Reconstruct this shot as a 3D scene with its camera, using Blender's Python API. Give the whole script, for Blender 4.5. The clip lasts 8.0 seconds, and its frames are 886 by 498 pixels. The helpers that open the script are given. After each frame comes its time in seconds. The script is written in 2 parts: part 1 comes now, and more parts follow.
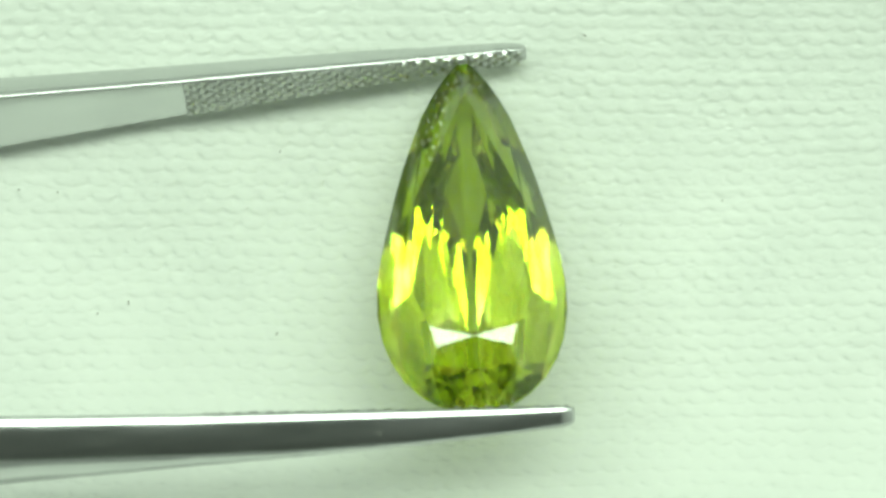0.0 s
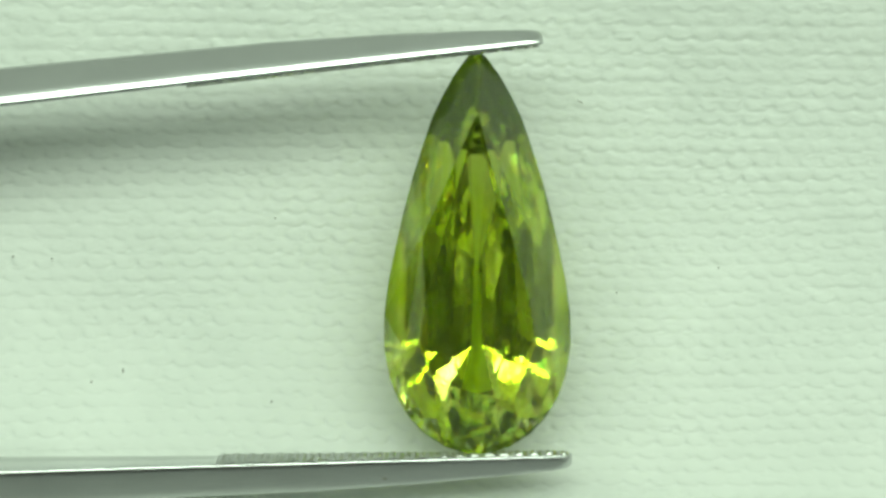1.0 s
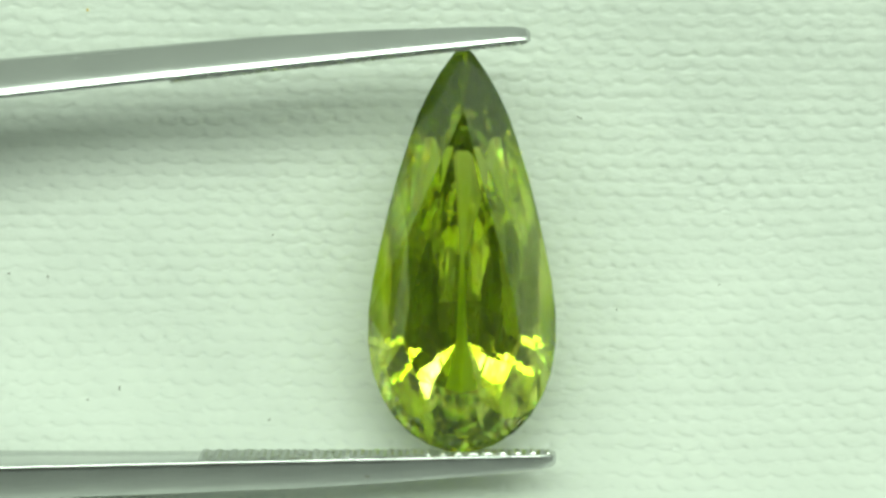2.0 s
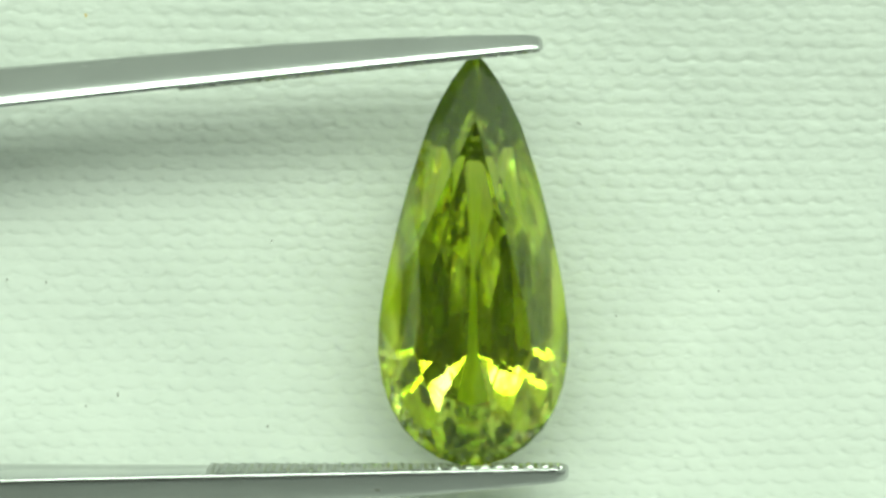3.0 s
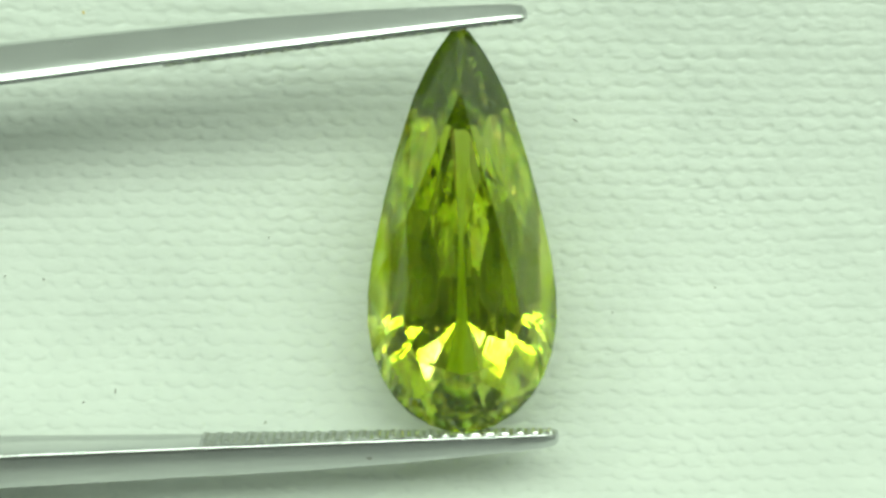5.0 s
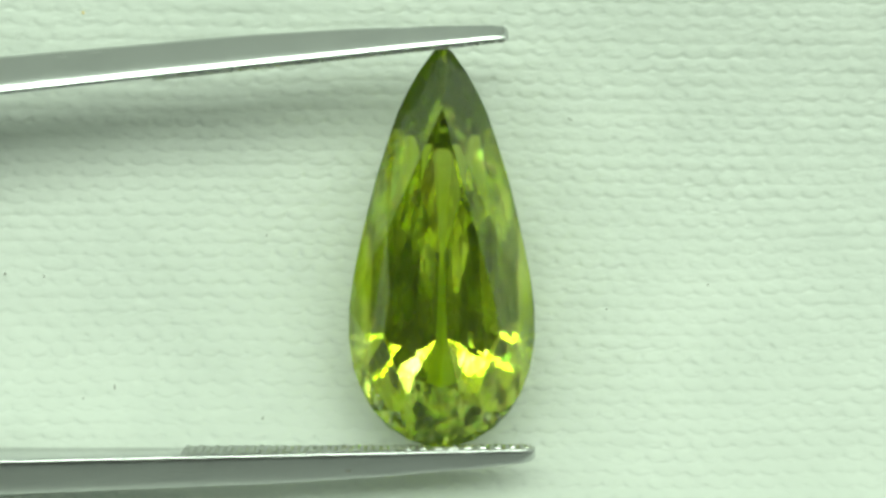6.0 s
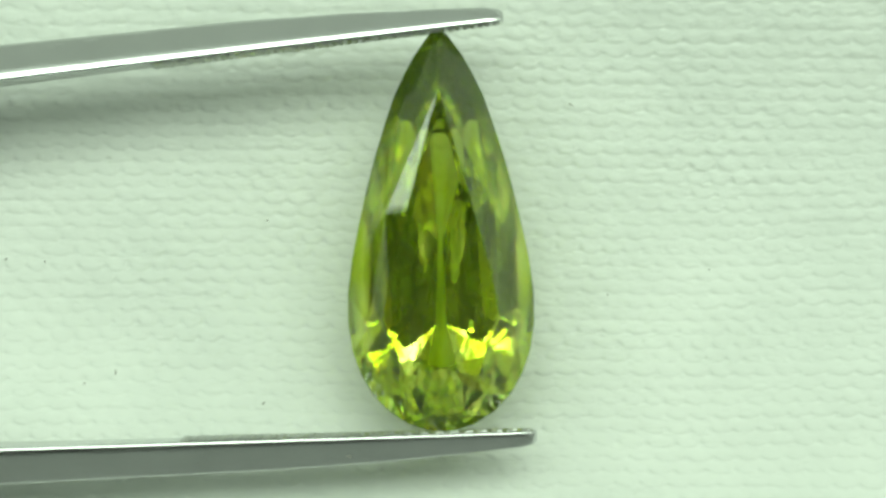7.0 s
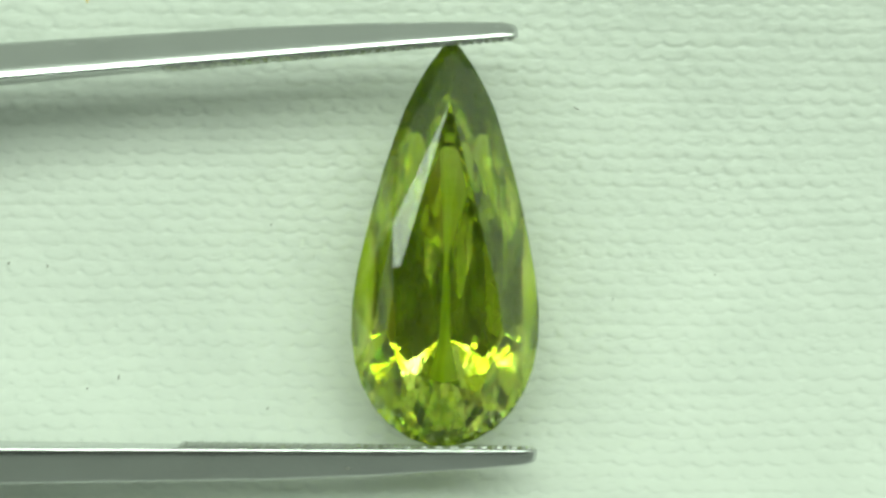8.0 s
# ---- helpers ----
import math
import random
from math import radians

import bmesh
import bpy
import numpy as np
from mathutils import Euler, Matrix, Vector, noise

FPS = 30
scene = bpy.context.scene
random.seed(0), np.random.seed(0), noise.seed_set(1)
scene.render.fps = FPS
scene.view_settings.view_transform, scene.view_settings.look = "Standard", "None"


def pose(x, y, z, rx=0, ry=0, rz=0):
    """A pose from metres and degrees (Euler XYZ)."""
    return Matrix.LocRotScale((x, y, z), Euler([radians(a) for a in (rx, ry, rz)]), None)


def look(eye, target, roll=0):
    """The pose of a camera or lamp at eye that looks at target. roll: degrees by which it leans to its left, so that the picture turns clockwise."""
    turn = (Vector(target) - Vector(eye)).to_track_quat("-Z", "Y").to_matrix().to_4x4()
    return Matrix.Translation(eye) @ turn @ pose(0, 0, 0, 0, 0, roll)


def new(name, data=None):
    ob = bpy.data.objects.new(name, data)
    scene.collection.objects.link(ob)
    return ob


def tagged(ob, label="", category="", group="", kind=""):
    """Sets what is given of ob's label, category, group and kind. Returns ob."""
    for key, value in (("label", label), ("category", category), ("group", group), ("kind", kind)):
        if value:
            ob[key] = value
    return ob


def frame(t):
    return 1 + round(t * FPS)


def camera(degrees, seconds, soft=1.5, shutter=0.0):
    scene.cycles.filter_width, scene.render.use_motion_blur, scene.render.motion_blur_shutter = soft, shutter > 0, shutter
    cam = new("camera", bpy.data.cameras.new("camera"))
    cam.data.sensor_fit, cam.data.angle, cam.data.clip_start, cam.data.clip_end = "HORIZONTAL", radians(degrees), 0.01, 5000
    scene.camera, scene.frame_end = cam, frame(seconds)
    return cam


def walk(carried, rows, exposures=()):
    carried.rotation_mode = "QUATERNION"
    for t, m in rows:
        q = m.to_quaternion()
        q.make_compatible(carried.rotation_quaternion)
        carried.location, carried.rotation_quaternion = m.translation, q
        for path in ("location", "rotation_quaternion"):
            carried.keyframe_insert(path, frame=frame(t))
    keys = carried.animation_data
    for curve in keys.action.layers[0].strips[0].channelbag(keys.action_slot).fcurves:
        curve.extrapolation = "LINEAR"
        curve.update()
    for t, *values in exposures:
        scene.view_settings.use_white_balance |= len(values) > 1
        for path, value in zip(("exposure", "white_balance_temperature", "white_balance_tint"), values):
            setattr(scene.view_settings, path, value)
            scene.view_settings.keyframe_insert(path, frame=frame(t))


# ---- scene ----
from mathutils.bvhtree import BVHTree

cam = camera(18.0, 8.0, soft=3.0, shutter=0.5)
MM = 0.001

PATH = [
    (0.0, pose(-0.00032, -0.00311, 0.11320)),
    (0.1, pose(-0.00039, -0.00341, 0.11320)),
    (0.2, pose(-0.00048, -0.00334, 0.11320)),
    (0.3, pose(-0.00044, -0.00283, 0.11320)),
    (0.4, pose(-0.00039, -0.00237, 0.11320)),
    (0.5, pose(-0.00037, -0.00191, 0.11330)),
    (0.7, pose(-0.00016, -0.00131, 0.11294)),
    (1.0, pose(-0.00014, -0.00039, 0.11287)),
    (1.5, pose(-0.00009, 0.00007, 0.11180)),
    (1.7, pose(-0.00009, 0.00018, 0.11216)),
    (2.8, pose(-0.00005, 0.00046, 0.11180)),
    (3.0, pose(-0.00005, 0.00053, 0.11180)),
    (3.5, pose(-0.00005, 0.00039, 0.11180)),
    (4.0, pose(0.00000, 0.00046, 0.11180)),
    (4.5, pose(0.00002, 0.00058, 0.11180)),
    (4.7, pose(0.00002, 0.00055, 0.11180)),
    (5.8, pose(0.00035, 0.00000, 0.11330)),
    (6.0, pose(0.00025, 0.00030, 0.11330)),
    (6.5, pose(0.00021, 0.00009, 0.11330)),
    (7.0, pose(0.00021, -0.00030, 0.11330)),
    (7.2, pose(0.00018, -0.00021, 0.11187)),
    (7.5, pose(0.00002, -0.00012, 0.11236)),
    (8.0, pose(0.00002, -0.00012, 0.11271)),
]

EXPOSURE = [
    (0.0, 0.08),
    (0.2, 0.10),
    (0.5, -0.03),
    (1.0, -0.14),
    (1.5, -0.06),
    (3.5, 0.02),
    (4.5, 0.02),
    (6.0, -0.06),
    (7.0, -0.06),
    (8.0, -0.09),
]
walk(cam, PATH, EXPOSURE)

# ---- light: a bench lamp panel beside the lens and an added overhead fill ----
world = bpy.data.worlds.new("room_air")
world.use_nodes = True
world.node_tree.nodes["Background"].inputs[0].default_value = (0.75, 0.82, 0.78, 1)
world.node_tree.nodes["Background"].inputs[1].default_value = 0.05
scene.world = world


def area_lamp(name, eye, target, size_x, size_y, watts, colour):
    data = bpy.data.lights.new(name, "AREA")
    data.shape, data.size, data.size_y = "RECTANGLE", size_x, size_y
    data.energy, data.color = watts, colour
    ob = new(name, data)
    ob.matrix_world = look(eye, target)
    return ob


area_lamp("bench_lamp", (-0.015, 0.152, 0.370), (-0.005, 0, 0.003), 0.60, 0.145, 1.12, (0.83, 1.0, 0.805))
# unseen fill, added to brighten what the facets and steel reflect
area_lamp("overhead_fill", (0.04, 0.34, 0.90), (0.04, 0.34, 0), 0.60, 0.36, 3.6, (0.83, 1.0, 0.81))


# ---- materials ----
def material(name):
    m = bpy.data.materials.new(name)
    m.use_nodes = True
    t = m.node_tree
    return m, t, t.nodes["Principled BSDF"]


def noise_node(t, scale, detail=4, rough=0.6, coord="Object", stretch=None):
    c = t.nodes.new("ShaderNodeTexCoord")
    n = t.nodes.new("ShaderNodeTexNoise")
    n.inputs["Scale"].default_value = scale
    n.inputs["Detail"].default_value = detail
    n.inputs["Roughness"].default_value = rough
    out = c.outputs[coord]
    if stretch:
        mp = t.nodes.new("ShaderNodeMapping")
        mp.inputs["Scale"].default_value = stretch
        t.links.new(out, mp.inputs[0])
        out = mp.outputs[0]
    t.links.new(out, n.inputs["Vector"])
    return n.outputs["Fac"]


def ramp(t, fac, stops):
    r = t.nodes.new("ShaderNodeValToRGB")
    e = r.color_ramp.elements
    while len(e) < len(stops):
        e.new(0.5)
    for k, (p, c) in zip(e, stops):
        k.position, k.color = p, (*c, 1)
    t.links.new(fac, r.inputs[0])
    return r.outputs[0]


def value_range(t, fac, low, high, start=0.25, stop=0.75):
    r = t.nodes.new("ShaderNodeMapRange")
    r.inputs["From Min"].default_value, r.inputs["From Max"].default_value = start, stop
    r.inputs["To Min"].default_value, r.inputs["To Max"].default_value = low, high
    t.links.new(fac, r.inputs[0])
    return r.outputs[0]


def bump(t, b, fac, strength, distance):
    n = t.nodes.new("ShaderNodeBump")
    n.inputs["Strength"].default_value, n.inputs["Distance"].default_value = strength, distance
    t.links.new(fac, n.inputs["Height"])
    t.links.new(n.outputs[0], b.inputs["Normal"])


def cloth_material():
    m, t, b = material("white_cotton")
    big = noise_node(t, 140, 3)
    t.links.new(ramp(t, big, [(0.3, (0.645, 0.675, 0.64)), (0.7, (0.71, 0.735, 0.70))]), b.inputs["Base Color"])
    b.inputs["Roughness"].default_value = 0.95
    b.inputs["Specular IOR Level"].default_value = 0.15
    bump(t, b, noise_node(t, 5000, 5, 0.7, stretch=(0.5, 1, 1)), 0.4, 0.00008)
    return m


def steel_material(name, base, rough, grain):
    m, t, b = material(name)
    fine = noise_node(t, grain, 4, 0.6, stretch=(0.08, 1, 1))
    wide = noise_node(t, 260, 3)
    t.links.new(ramp(t, wide, [(0.3, tuple(v * 0.92 for v in base)), (0.7, base)]), b.inputs["Base Color"])
    t.links.new(value_range(t, fine, rough * 0.75, rough * 1.3), b.inputs["Roughness"])
    b.inputs["Metallic"].default_value = 1
    bump(t, b, fine, 0.12, 0.00002)
    return m


def gem_material(name, rough, clear_low, relief):
    """Tinted clear stone with strong dispersion, red bent less than green, and faint veils of fine inclusions drawn out along it."""
    m, t, b = material(name)
    wide = noise_node(t, 420, 3, 0.5, stretch=(1.5, 0.45, 1))
    tint = ramp(t, wide, [(0.39, (0.48, 0.62, 0.002)), (0.47, (0.80, 1.0, 0.005)), (0.57, (0.92, 1.0, 0.12))])
    veil = value_range(t, noise_node(t, 1300, 8, 0.75, stretch=(1.2, 0.5, 1)), clear_low, 1.0, 0.40, 0.58)
    grain = noise_node(t, 1500, 4, 0.6, stretch=(1.4, 0.6, 1))
    other = t.nodes.new("ShaderNodeBsdfPrincipled")
    for node, share, ior in ((b, (1.0, 0.58, 1), 1.865), (other, (0.48, 1.0, 1), 1.965)):
        k = t.nodes.new("ShaderNodeVectorMath")
        k.operation = "MULTIPLY"
        k.inputs[1].default_value = share
        t.links.new(tint, k.inputs[0])
        t.links.new(k.outputs[0], node.inputs["Base Color"])
        node.inputs["Transmission Weight"].default_value = 1
        node.inputs["IOR"].default_value = ior
        node.inputs["Roughness"].default_value = rough
        if relief:
            bump(t, node, grain, relief, 0.00006)
    mix = t.nodes.new("ShaderNodeMixShader")
    mix.inputs[0].default_value = 0.5
    t.links.new(b.outputs[0], mix.inputs[1])
    t.links.new(other.outputs[0], mix.inputs[2])
    haze = t.nodes.new("ShaderNodeBsdfDiffuse")
    cloudy = ramp(t, wide, [(0.38, (0.36, 0.60, 0.001)), (0.6, (0.70, 0.95, 0.004))])
    t.links.new(cloudy, haze.inputs["Color"])
    glow = t.nodes.new("ShaderNodeBsdfTranslucent")
    t.links.new(cloudy, glow.inputs["Color"])
    milk = t.nodes.new("ShaderNodeMixShader")
    t.links.new(haze.outputs[0], milk.inputs[1])
    t.links.new(glow.outputs[0], milk.inputs[2])
    whole = t.nodes.new("ShaderNodeMixShader")
    t.links.new(veil, whole.inputs[0])
    t.links.new(milk.outputs[0], whole.inputs[1])
    t.links.new(mix.outputs[0], whole.inputs[2])
    t.links.new(whole.outputs[0], t.nodes["Material Output"].inputs["Surface"])
    return m


def plain_material(name, dark, light, rough, scale):
    m, t, b = material(name)
    n = noise_node(t, scale, 5)
    t.links.new(ramp(t, n, [(0.3, dark), (0.7, light)]), b.inputs["Base Color"])
    b.inputs["Roughness"].default_value = rough
    bump(t, b, n, 0.1, 0.001)
    return m


CLOTH = cloth_material()
STEEL = steel_material("polished_steel", (0.66, 0.67, 0.67), 0.22, 3000)
GRIP = steel_material("serrated_steel", (0.60, 0.61, 0.60), 0.30, 6000)
GEM_FRONT = gem_material("polished_green_stone", 0.0, 0.98, 0)
GEM_BACK = gem_material("worn_green_stone", 0.0, 0.87, 0.02)
GEM_EDGE = gem_material("frosted_green_stone", 0.15, 0.35, 0.1)
WALL = plain_material("wall_paint", (0.78, 0.80, 0.78), (0.84, 0.86, 0.84), 0.8, 6)
# dimmer than the other walls so the lower arm's side mirrors dark
SHADE_WALL = plain_material("shade_wall_paint", (0.42, 0.43, 0.42), (0.48, 0.49, 0.48), 0.8, 6)
# kept dark so the stone's table and the steel mirror little light
SHADE_CEILING = plain_material("shade_ceiling_paint", (0.14, 0.145, 0.14), (0.18, 0.185, 0.18), 0.8, 6)
DESK = plain_material("desk_laminate", (0.56, 0.56, 0.54), (0.62, 0.62, 0.60), 0.5, 30)
YELLOW = plain_material("yellow_crumb", (0.65, 0.45, 0.08), (0.75, 0.55, 0.12), 0.7, 9000)
DARK = plain_material("dark_lint", (0.16, 0.16, 0.14), (0.26, 0.25, 0.22), 0.9, 9000)


def mesh_from(name, verts, faces, mat):
    me = bpy.data.meshes.new(name)
    me.from_pydata([tuple(v) for v in verts], [], faces)
    me.materials.append(mat)
    me.update()
    return me


def part(name, bm, mat, parent=None, label=""):
    me = bpy.data.meshes.new(name)
    bm.to_mesh(me)
    bm.free()
    me.materials.append(mat)
    ob = new(name, me)
    ob.parent = parent
    return tagged(ob, label)


def slab(name, x0, x1, y0, y1, z0, z1, mat, label, category):
    bm = bmesh.new()
    bmesh.ops.create_cube(bm, size=1)
    for v in bm.verts:
        v.co = ((x0 + x1) / 2 + v.co.x * (x1 - x0), (y0 + y1) / 2 + v.co.y * (y1 - y0), (z0 + z1) / 2 + v.co.z * (z1 - z0))
    return tagged(part(name, bm, mat), label, category, kind="structure")


# ---- setting: desk top, and unseen walls and ceiling added to close it and shape reflections ----
# added wall, pale so the upper arm's back mirrors light grey
slab("wall_north", -0.64, 0.36, 0.56, 0.60, -0.030, 0.92, WALL, "unseen pale wall behind the desk, added to lighten steel reflections", "wall")
# unseen wall, set far back and dim to shape reflections
slab("shade_wall_south", -0.64, 0.36, -0.64, -0.60, -0.030, 0.92, SHADE_WALL, "unseen grey wall in front of the desk, added to darken steel reflections", "wall")
# added reflector panel: stands close to give the right-hand facets their sheen
slab("sheen_wall_east", 0.36, 0.40, -0.64, 0.60, -0.030, 0.92, WALL, "unseen white side panel, added close by to put sheen on the facets", "wall")
slab("wall_west", -0.68, -0.64, -0.64, 0.60, -0.030, 0.92, WALL, "unseen pale side wall, added to close the place", "wall")
slab("ceiling", -0.68, 0.40, -0.64, 0.60, 0.92, 0.96, SHADE_CEILING, "unseen dark grey ceiling over the desk, added for dark reflections", "ceiling")
slab("desk_top", -0.64, 0.36, -0.60, 0.56, -0.030, -0.0012, DESK, "pale grey laminate desk top under the white cloth", "desk top")


# ---- the white cloth: rows of loose loops, each row lapping over the next ----
def cloth():
    pitch, loop = 0.56, 1.0
    xs = np.concatenate([np.linspace(-110, -27, 40)[:-1], np.arange(-27, 27.001, 0.085), np.linspace(27, 110, 40)[1:]])
    ys = np.concatenate([np.linspace(-85, -17, 36)[:-1], np.arange(-17, 17.001, 0.05), np.linspace(17, 85, 36)[1:]])
    X, Y = np.meshgrid(xs, ys)

    rng = np.random.RandomState(5)

    def soft(u, v, cells):
        """Smooth lattice noise, -1 to 1."""
        g = rng.uniform(-1, 1, (cells, cells))
        iu, iv = np.floor(u).astype(int), np.floor(v).astype(int)
        fu, fv = u - iu, v - iv
        fu, fv = fu * fu * (3 - 2 * fu), fv * fv * (3 - 2 * fv)
        a, b = g[iv % cells, iu % cells], g[iv % cells, (iu + 1) % cells]
        c, d = g[(iv + 1) % cells, iu % cells], g[(iv + 1) % cells, (iu + 1) % cells]
        return (a * (1 - fu) + b * fu) * (1 - fv) + (c * (1 - fu) + d * fu) * fv

    drift = 0.35 * soft(X / 9, Y / 7, 31) + 0.12 * soft(X / 3.1, Y / 2.2, 47)
    v0 = Y / pitch + drift + 0.012 * X
    # rows of puffed loops, each lapping over the one below
    wander, vigour, puff = rng.uniform(-1, 1, (3, 701))
    height = np.zeros_like(X)
    for j in (-1, 0, 1):
        k = np.round(v0).astype(int) + j
        phase = X / loop + 0.5 * (k % 2) + 0.15 * wander[k % 701] + 0.45 * soft(X / 3.0 + 0.31 * k, k * 0.83, 53)
        wave = np.abs(np.cos(np.pi * phase)) ** 0.75
        size = 0.46 * (1 + 0.5 * soft(X / 2.6, k * 0.71, 61)) * (1 + 0.25 * vigour[k % 701])
        u = v0 - (k - size * (wave - 0.5))
        body = np.clip(1 - np.where(u < 0, u / 0.46, u / 0.80) ** 2, 0, 1) ** 0.75
        height = np.maximum(height, body * (0.78 + 0.22 * wave) * (1 + 0.12 * puff[k % 701]))
    height *= 0.071 * (1 + 0.3 * soft(X / 1.9, Y / 1.3, 71))
    height += 0.018 * soft(X / 0.8, Y / 0.35, 83) + 0.012 * soft(X / 0.3, Y / 0.14, 97) + 0.20 * soft(X / 6, Y / 5, 29)
    Z = height - 0.45 + 0.014 * np.minimum(np.abs(Y - 1.0), 14) ** 2
    ny, nx = X.shape
    co = np.stack([X, Y, Z], -1).reshape(-1, 3) * MM
    idx = np.arange(nx * ny).reshape(ny, nx)
    quads = np.stack([idx[:-1, :-1], idx[:-1, 1:], idx[1:, 1:], idx[1:, :-1]], -1).reshape(-1)
    me = bpy.data.meshes.new("cloth")
    n = len(quads) // 4
    me.vertices.add(nx * ny)
    me.vertices.foreach_set("co", co.ravel())
    me.loops.add(len(quads))
    me.loops.foreach_set("vertex_index", quads.astype(np.int32))
    me.polygons.add(n)
    me.polygons.foreach_set("loop_start", np.arange(0, 4 * n, 4, dtype=np.int32))
    me.polygons.foreach_set("use_smooth", np.ones(n, dtype=bool))
    me.update(calc_edges=True)
    me.materials.append(CLOTH)
    ob = new("cloth", me)
    tagged(ob, "white crinkled cotton cloth with wavy rows, spread on the desk", "cloth", kind="structure")

    def level(x, y):
        return Z[np.abs(ys - y).argmin(), np.abs(xs - x).argmin()]

    return level


cloth_level = cloth()


# ---- bits of lint and crumbs on the cloth ----
def lint(name, x, y, length, width, turn, mat, label, category):
    """A small uneven crumb or fibre, millimetres."""
    bm = bmesh.new()
    bmesh.ops.create_icosphere(bm, subdivisions=2, radius=0.5)
    for v in bm.verts:
        k = 1 + 0.35 * noise.noise(v.co * 2.3 + Vector((x, y, 0)))
        v.co = Vector((v.co.x * length * k, v.co.y * width * k + 0.25 * width * math.sin(v.co.x * 5), v.co.z * width * 0.7)) * 0.7 * MM
    ob = part(name, bm, mat)
    ob.matrix_basis = pose(x * MM, y * MM, (cloth_level(x, y) + width * 0.25) * MM, 0, 0, turn)
    return tagged(ob, label, category, group="lint on the cloth")


K = 0.02258
for px, py, length, width, turn in ((-577, -234, 0.30, 0.09, 75), (-307, 38, 0.14, 0.09, 20), (-311, -289, 0.22, 0.08, 35), (-707, -36, 0.16, 0.10, 60),
                                    (-777, -31, 0.16, 0.11, 10), (-633, -254, 0.14, 0.10, 0), (305, -95, 0.11, 0.08, 40), (488, -51, 0.12, 0.08, 0)):
    lint("lint_speck", px * K, py * K, length, width, turn, DARK, "tiny dark speck of lint on white cloth", "lint")
lint("lint_fibre", 239 * K, 246 * K, 0.42, 0.06, -35, DARK, "short dark fibre lying on white cloth", "fibre")
lint("crumb", -630 * K, 434 * K, 0.17, 0.13, 70, YELLOW, "tiny yellow crumb on white cloth", "crumb")


# ---- tweezers ----
def arm_sections():
    """x from the tip backwards, inner width, side height, full thickness; millimetres."""
    return [(0.0, 0.60, 0.18, 0.38), (-0.15, 0.80, 0.24, 0.52), (-0.6, 0.92, 0.28, 0.62), (-2.5, 1.05, 0.32, 0.80), (-6.0, 1.45, 0.38, 1.06),
            (-10.0, 1.95, 0.44, 1.26), (-14.0, 2.45, 0.49, 1.34), (-20.0, 3.4, 0.53, 1.46), (-28.0, 5.0, 0.56, 1.58),
            (-45.0, 7.6, 0.6, 1.7), (-80.0, 8.6, 0.6, 1.7), (-118.0, 7.0, 0.7, 1.7), (-126.0, 6.6, 0.7, 1.7)]


def arm_mesh():
    """One arm along x with its tip at the origin, the inner face at y = 0 and the back towards +y."""
    bm = bmesh.new()
    rings = []
    for x, w, s, t in arm_sections():
        h = w / 2
        ridge = max(w * 0.10, h - 0.3 * s - 0.75 * (t - s))
        r = min(0.07, s * 0.2)
        # rolled edge beside the inner face, then a faintly bowed back
        prof, y, z = [(0, -h + r), (r * 0.35, -h + r * 0.3), (r, -h)], r, -h
        steps = 7
        for i in range(steps):
            step = (s - r) / steps
            y, z = y + step, z + step * math.tan(radians(3 + 29 * i / (steps - 1)))
            prof.append((y, z))
        for share, bow in ((0.05, 0.010), (0.3, 0.024), (0.62, 0.026), (0.92, 0.016), (1.0, 0.0)):
            prof.append((y + (t - y) * (share + bow), z + (-ridge - z) * share))
        prof[-1] = (t, -ridge)
        prof = prof + [(y, -z) for y, z in reversed(prof)]
        rings.append([bm.verts.new((x * MM, y * MM, z * MM)) for y, z in prof])
    for a, b in zip(rings, rings[1:]):
        for i in range(len(a)):
            j = (i + 1) % len(a)
            bm.faces.new((a[i], a[j], b[j], b[i]))
    bm.faces.new(list(reversed(rings[0])))
    bm.faces.new(rings[-1])
    bmesh.ops.recalc_face_normals(bm, faces=bm.faces)
    for f in bm.faces:
        f.smooth = len(f.verts) == 4
    return bm


def grip_mesh():
    """Cross-cut teeth on the inner face of the tip."""
    bm = bmesh.new()
    rows = []
    sec = arm_sections()
    xs = np.arange(-0.15, -13.8, -0.05)
    us = np.linspace(-0.97, 0.97, 33)
    for x in xs:
        w = np.interp(-x, [-q[0] for q in sec], [q[1] for q in sec])
        line = []
        for u in us:
            z = u * w / 2
            a, b = (x / 0.58 + z / 0.50), (x / 0.58 - z / 0.50)
            fa, fb = abs(a - round(a)) * 2, abs(b - round(b)) * 2
            tooth = min(1.0, 2.0 * min(fa, fb))
            edge = min(1.0, (0.97 - abs(u)) / 0.05 + 0.45)
            line.append(bm.verts.new((x * MM, (0.03 - 0.13 * tooth * edge) * MM, z * MM)))
        rows.append(line)
    for a, b in zip(rows, rows[1:]):
        for i in range(len(a) - 1):
            bm.faces.new((a[i], b[i], b[i + 1], a[i + 1]))
    bmesh.ops.recalc_face_normals(bm, faces=bm.faces)
    if bm.faces[0].normal.y > 0:
        bmesh.ops.reverse_faces(bm, faces=bm.faces)
    return bm


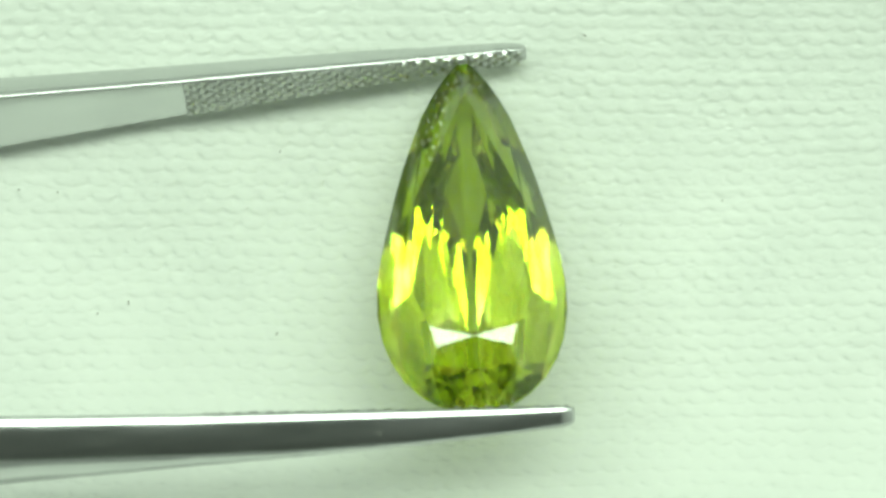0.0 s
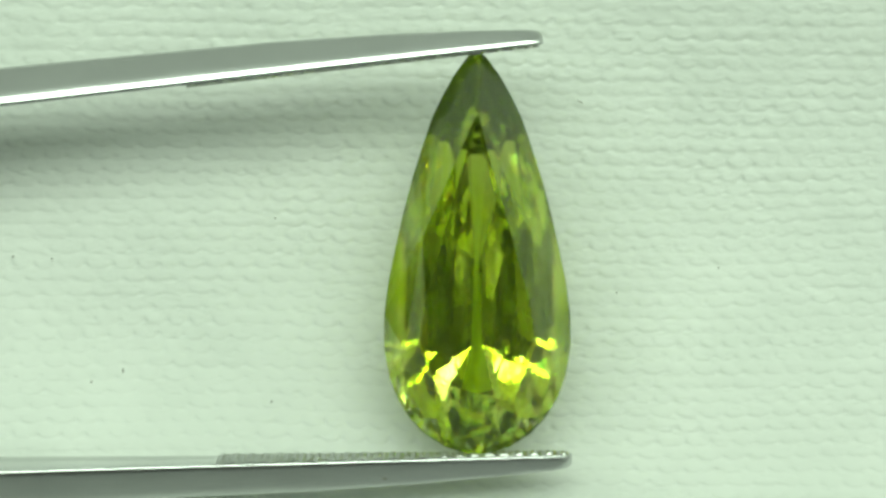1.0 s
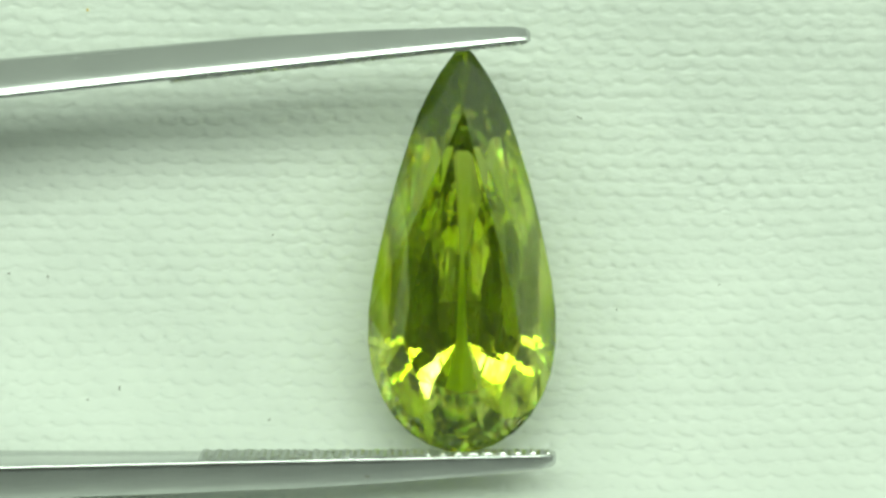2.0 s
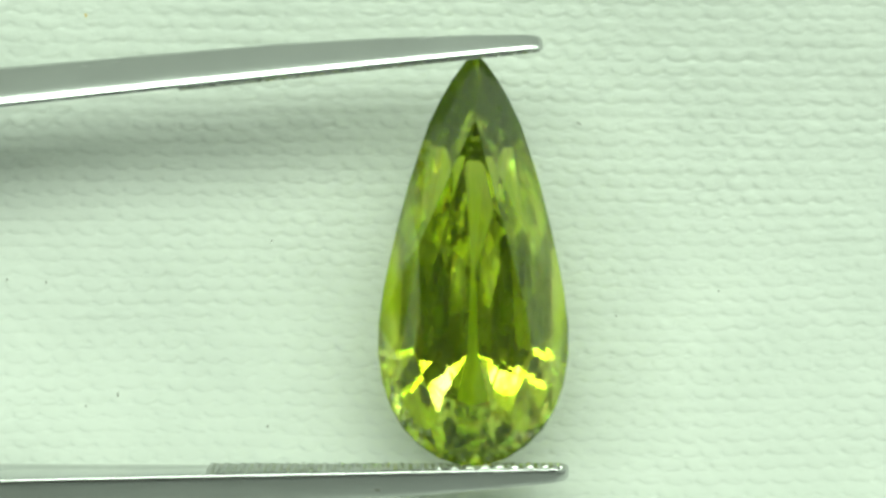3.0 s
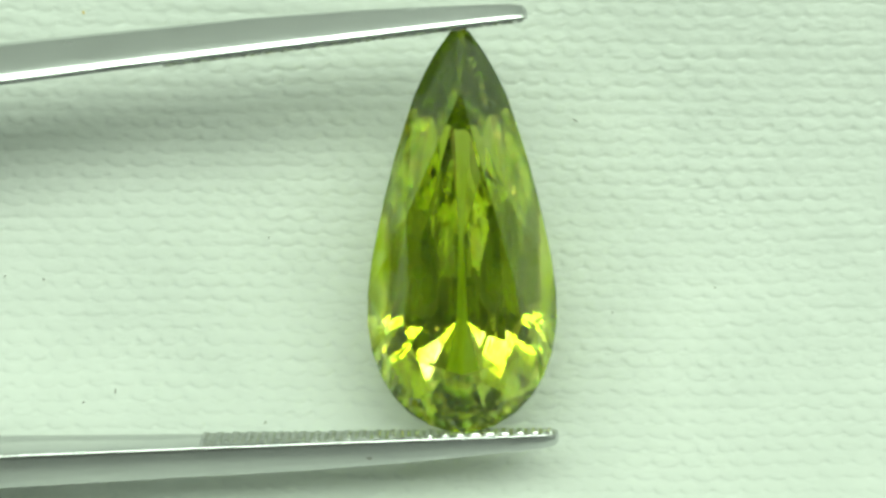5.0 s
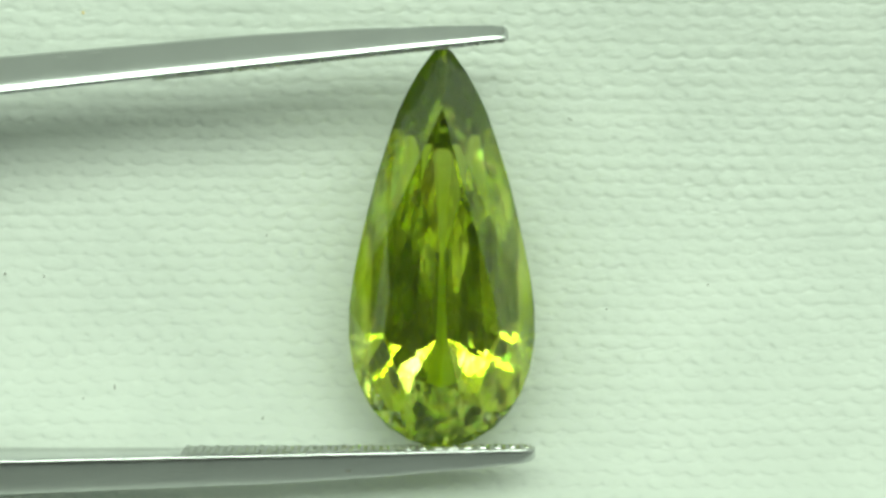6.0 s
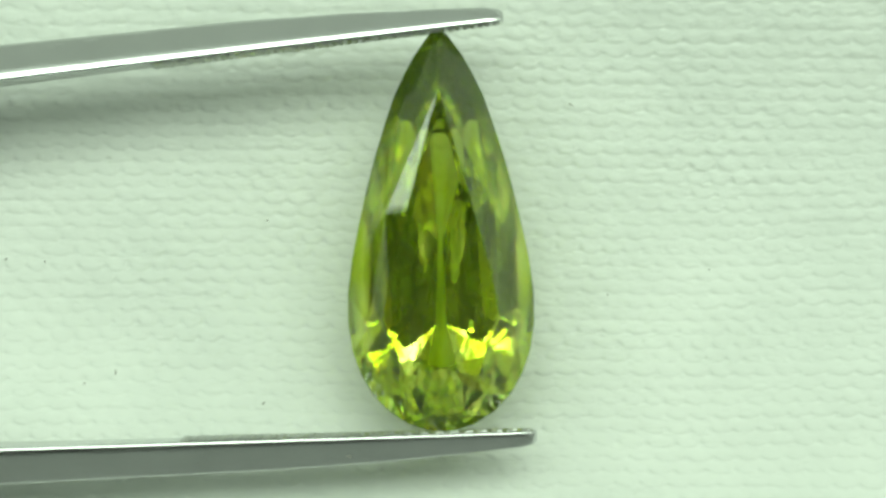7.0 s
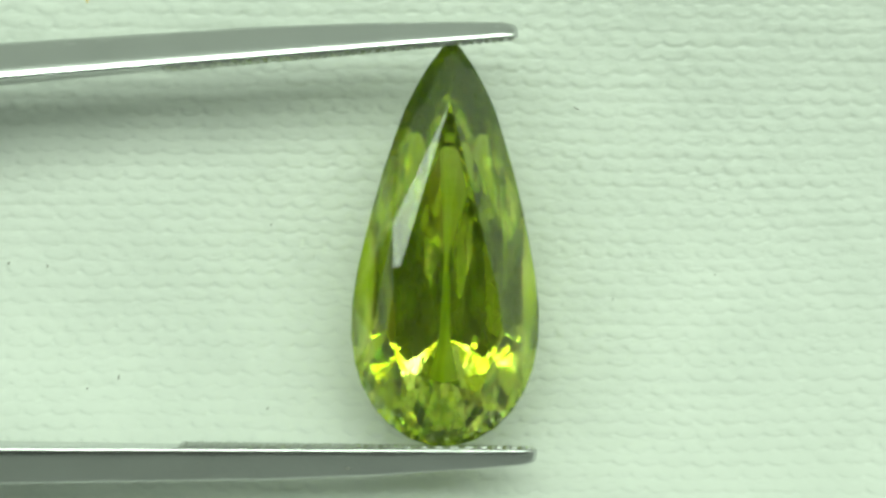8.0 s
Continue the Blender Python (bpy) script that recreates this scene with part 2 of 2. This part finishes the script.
def tweezers():
    thing = tagged(new("tweezers"), "polished steel gem tweezers with cross-cut tips gripping the stone", "tweezers")
    thing.empty_display_size = 0.005
    up = part("arm", arm_mesh(), STEEL, thing)
    up.matrix_basis = pose(2.42 * MM, 8.13 * MM, 0, 0, 0, 6.4)
    part("serrated_grip", grip_mesh(), GRIP, up, "cross-cut steel teeth")
    low = part("arm", arm_mesh(), STEEL, thing)
    low.matrix_basis = pose(3.52 * MM, -7.76 * MM, 0, 180, 0, 0.85)
    part("serrated_grip", grip_mesh(), GRIP, low, "cross-cut steel teeth")
    block = bmesh.new()
    bmesh.ops.create_cube(block, size=1)
    for v in block.verts:
        v.co = Vector((-119 + v.co.x * 10, -7.45 + v.co.y * 3.9, v.co.z * 6)) * MM
    bmesh.ops.bevel(block, geom=block.edges[:], offset=0.5 * MM, segments=2, affect="EDGES")
    part("joint", block, STEEL, thing)
    mark = bmesh.new()
    bmesh.ops.create_icosphere(mark, subdivisions=2, radius=0.5)
    for v in mark.verts:
        v.co = Vector((v.co.x * 0.26, v.co.y * 0.12, v.co.z * 0.04)) * MM
    scuff = part("scuff", mark, DARK, low, "small dark scuff mark")
    scuff.matrix_basis = pose(-7.3 * MM, 0.78 * MM, -0.43 * MM, -54, 0, 15)
    return thing


# ---- the stone: a pear cut with a long table ----
def outline(t):
    """Half width of the girdle at t millimetres below the point."""
    return float(np.interp(t, [0, 0.12, 1.1, 2.35, 4.5, 6.7, 8.87, 10.2, 11.2, 12.2, 13.2, 14.0, 14.7, 15.2, 15.45, 15.56],
                           [0.18, 0.36, 1.06, 1.69, 2.42, 3.0, 3.45, 3.62, 3.63, 3.51, 3.18, 2.75, 2.12, 1.40, 0.75, 0.0]))


def gemstone():
    top, lean = 7.78, -0.13
    pts = []

    def both(h, t, z):
        pts.append((lean + h, top - t, z))
        if h:
            pts.append((lean - h, top - t, z))

    # table, star corners
    both(0, 2.25, 1.45)
    both(2.0, 9.5, 1.45)
    both(2.25, 11.1, 1.45)
    both(1.65, 12.55, 1.45)
    both(0, 13.0, 1.45)
    both(2.1, 7.0, 1.22)
    both(2.80, 11.4, 1.02)
    both(1.40, 13.35, 1.25)
    both(0, 13.55, 1.13)
    both(1.60, 14.05, 0.86)
    # girdle
    for t in (0, 0.12, 0.9, 1.6, 2.5, 3.6, 4.9, 6.2, 7.5, 8.8, 10.1, 11.3, 12.4, 13.3, 14.1, 14.75, 15.25, 15.48, 15.56):
        both(outline(t), t, 0.07)
        both(outline(t), t, -0.07)
    # pavilion: a narrow keel and the corners beside it
    both(0.17, 1.69, -0.25)
    both(0.81, 3.67, -1.95)
    both(1.27, 3.69, -0.99)
    both(0.22, 3.91, -2.86)
    both(1.36, 6.30, -2.62)
    both(0.65, 7.07, -3.16)
    both(1.50, 7.50, -2.15)
    both(0.08, 8.11, -3.88)
    both(2.94, 9.02, -0.94)
    both(0.08, 11.14, -2.81)
    both(0.21, 11.45, -4.18)
    both(1.58, 12.38, -2.80)
    both(2.52, 13.54, -1.41)
    both(0.94, 13.54, -2.04)
    both(0.09, 13.73, -2.61)
    both(0.93, 14.28, -2.51)
    bm = bmesh.new()
    for p in pts:
        bm.verts.new(Vector(p) * MM)
    bmesh.ops.convex_hull(bm, input=bm.verts)
    bmesh.ops.delete(bm, geom=[v for v in bm.verts if not v.link_faces], context="VERTS")
    bmesh.ops.dissolve_limit(bm, angle_limit=radians(0.6), verts=bm.verts, edges=bm.edges)
    bmesh.ops.recalc_face_normals(bm, faces=bm.faces)
    # small break facets on the back: corners raised a little over the large ones, not quite alike on both sides
    tree = BVHTree.FromBMesh(bm)
    dice = np.random.RandomState(11)
    raised = []
    rows = [(t, (0.30, 0.48, 0.66, 0.86), 0.06, 0.25, 0.11) for t in np.arange(1.4, 10.2, 0.7)]
    rows += [(t, (0.28, 0.48, 0.68, 0.88), 0.06, 0.25, 0.11) for t in np.arange(10.4, 14.7, 0.6)]
    rows += [(t, (0.20, 0.42, 0.62, 0.82), 0.07, 0.20, 0.08) for t in np.arange(1.1, 4.3, 0.5)]
    for t, shares, aside, along, most in rows:
        for share in shares:
            for side in (-1, 1):
                x = lean + side * outline(t) * (share + dice.uniform(-aside, aside))
                y = top - t + dice.uniform(-along, along)
                lift = dice.uniform(0.02, most)
                hit, normal, _, _ = tree.ray_cast(Vector((x, y, -9)) * MM, Vector((0, 0, 1)))
                if hit and hit.z < -0.3 * MM:
                    outward = normal if normal.z < 0 else -normal
                    raised.append(hit + outward * lift * MM)
    for p in raised:
        bm.verts.new(p)
    cut = bmesh.new()
    for v in bm.verts:
        cut.verts.new(v.co)
    bm.free()
    bm = cut
    bmesh.ops.convex_hull(bm, input=bm.verts)
    bmesh.ops.delete(bm, geom=[v for v in bm.verts if not v.link_faces], context="VERTS")
    bmesh.ops.dissolve_limit(bm, angle_limit=radians(0.6), verts=bm.verts, edges=bm.edges)
    bmesh.ops.recalc_face_normals(bm, faces=bm.faces)
    thing = tagged(new("gemstone"), "clear yellow-green pear-cut gemstone held upright between steel tweezers", "gemstone")
    thing.empty_display_size = 0.005

    def zone(f):
        if f.normal.z > 0.999:
            return "table_facet"
        zs = [v.co.z / MM for v in f.verts]
        if max(zs) < 0.075 and min(zs) > -0.075:
            return "girdle"
        return "crown" if sum(zs) > 0 else "pavilion"

    for name in ("table_facet", "crown", "girdle", "pavilion"):
        piece = bm.copy()
        piece.faces.ensure_lookup_table()
        bmesh.ops.delete(piece, geom=[f for f in piece.faces if zone(f) != name], context="FACES")
        part(name, piece, {"pavilion": GEM_BACK, "girdle": GEM_EDGE}.get(name, GEM_FRONT), thing)
    bm.free()
    return thing


TWEEZERS = tweezers()
STONE = gemstone()

HELD = [
    (0.0, pose(0.00083, -0.00250, 0.00510, -29.5, 0, 1.91)),
    (0.1, pose(0.00098, -0.00313, 0.00490, -22.5, 0, 1.94)),
    (0.2, pose(0.00131, -0.00360, 0.00460, -14.0, 0, 0.66)),
    (0.3, pose(0.00159, -0.00329, 0.00460, -6.5, 0, 0.40)),
    (0.4, pose(0.00161, -0.00263, 0.00460, -5.5, 0, 0.64)),
    (0.5, pose(0.00166, -0.00183, 0.00460, -2.6, 0, 1.25)),
    (0.7, pose(0.00151, -0.00119, 0.00460, -1.2, 0, 1.05)),
    (1.0, pose(0.00131, -0.00062, 0.00460, 4.0, 0, 0.17)),
    (1.5, pose(0.00082, -0.00004, 0.00498, 7.0, 0, -0.40)),
    (1.7, pose(0.00085, -0.00002, 0.00460, 6.0, 0, -0.11)),
    (2.8, pose(0.00054, 0.00074, 0.00477, 5.0, 0, -1.17)),
    (3.0, pose(0.00125, -0.00002, 0.00556, 4.5, 0, -0.34)),
    (3.5, pose(0.00172, -0.00008, 0.00476, 1.8, 0, 0.05)),
    (4.0, pose(0.00128, 0.00047, 0.00471, 5.5, 0, -0.05)),
    (4.5, pose(0.00090, 0.00103, 0.00483, 9.0, 0, -0.33)),
    (4.7, pose(0.00108, 0.00103, 0.00567, 9.0, 0, 0.66)),
    (5.8, pose(0.00016, 0.00057, 0.00460, 4.0, 0, -0.10)),
    (6.0, pose(0.00034, 0.00030, 0.00460, 4.0, 0, -0.17)),
    (6.5, pose(0.00047, 0.00007, 0.00460, 1.6, 0, 0.25)),
    (7.0, pose(0.00023, 0.00036, 0.00460, 0.4, 0, 0.68)),
    (7.2, pose(-0.00034, 0.00005, 0.00460, -2.5, 0, -0.23)),
    (7.5, pose(0.00041, -0.00024, 0.00460, -1.0, 0, -1.04)),
    (8.0, pose(0.00030, -0.00001, 0.00460, 0.2, 0, -1.38)),
]


def motions():
    walk(TWEEZERS, HELD)
    walk(STONE, HELD)


motions()
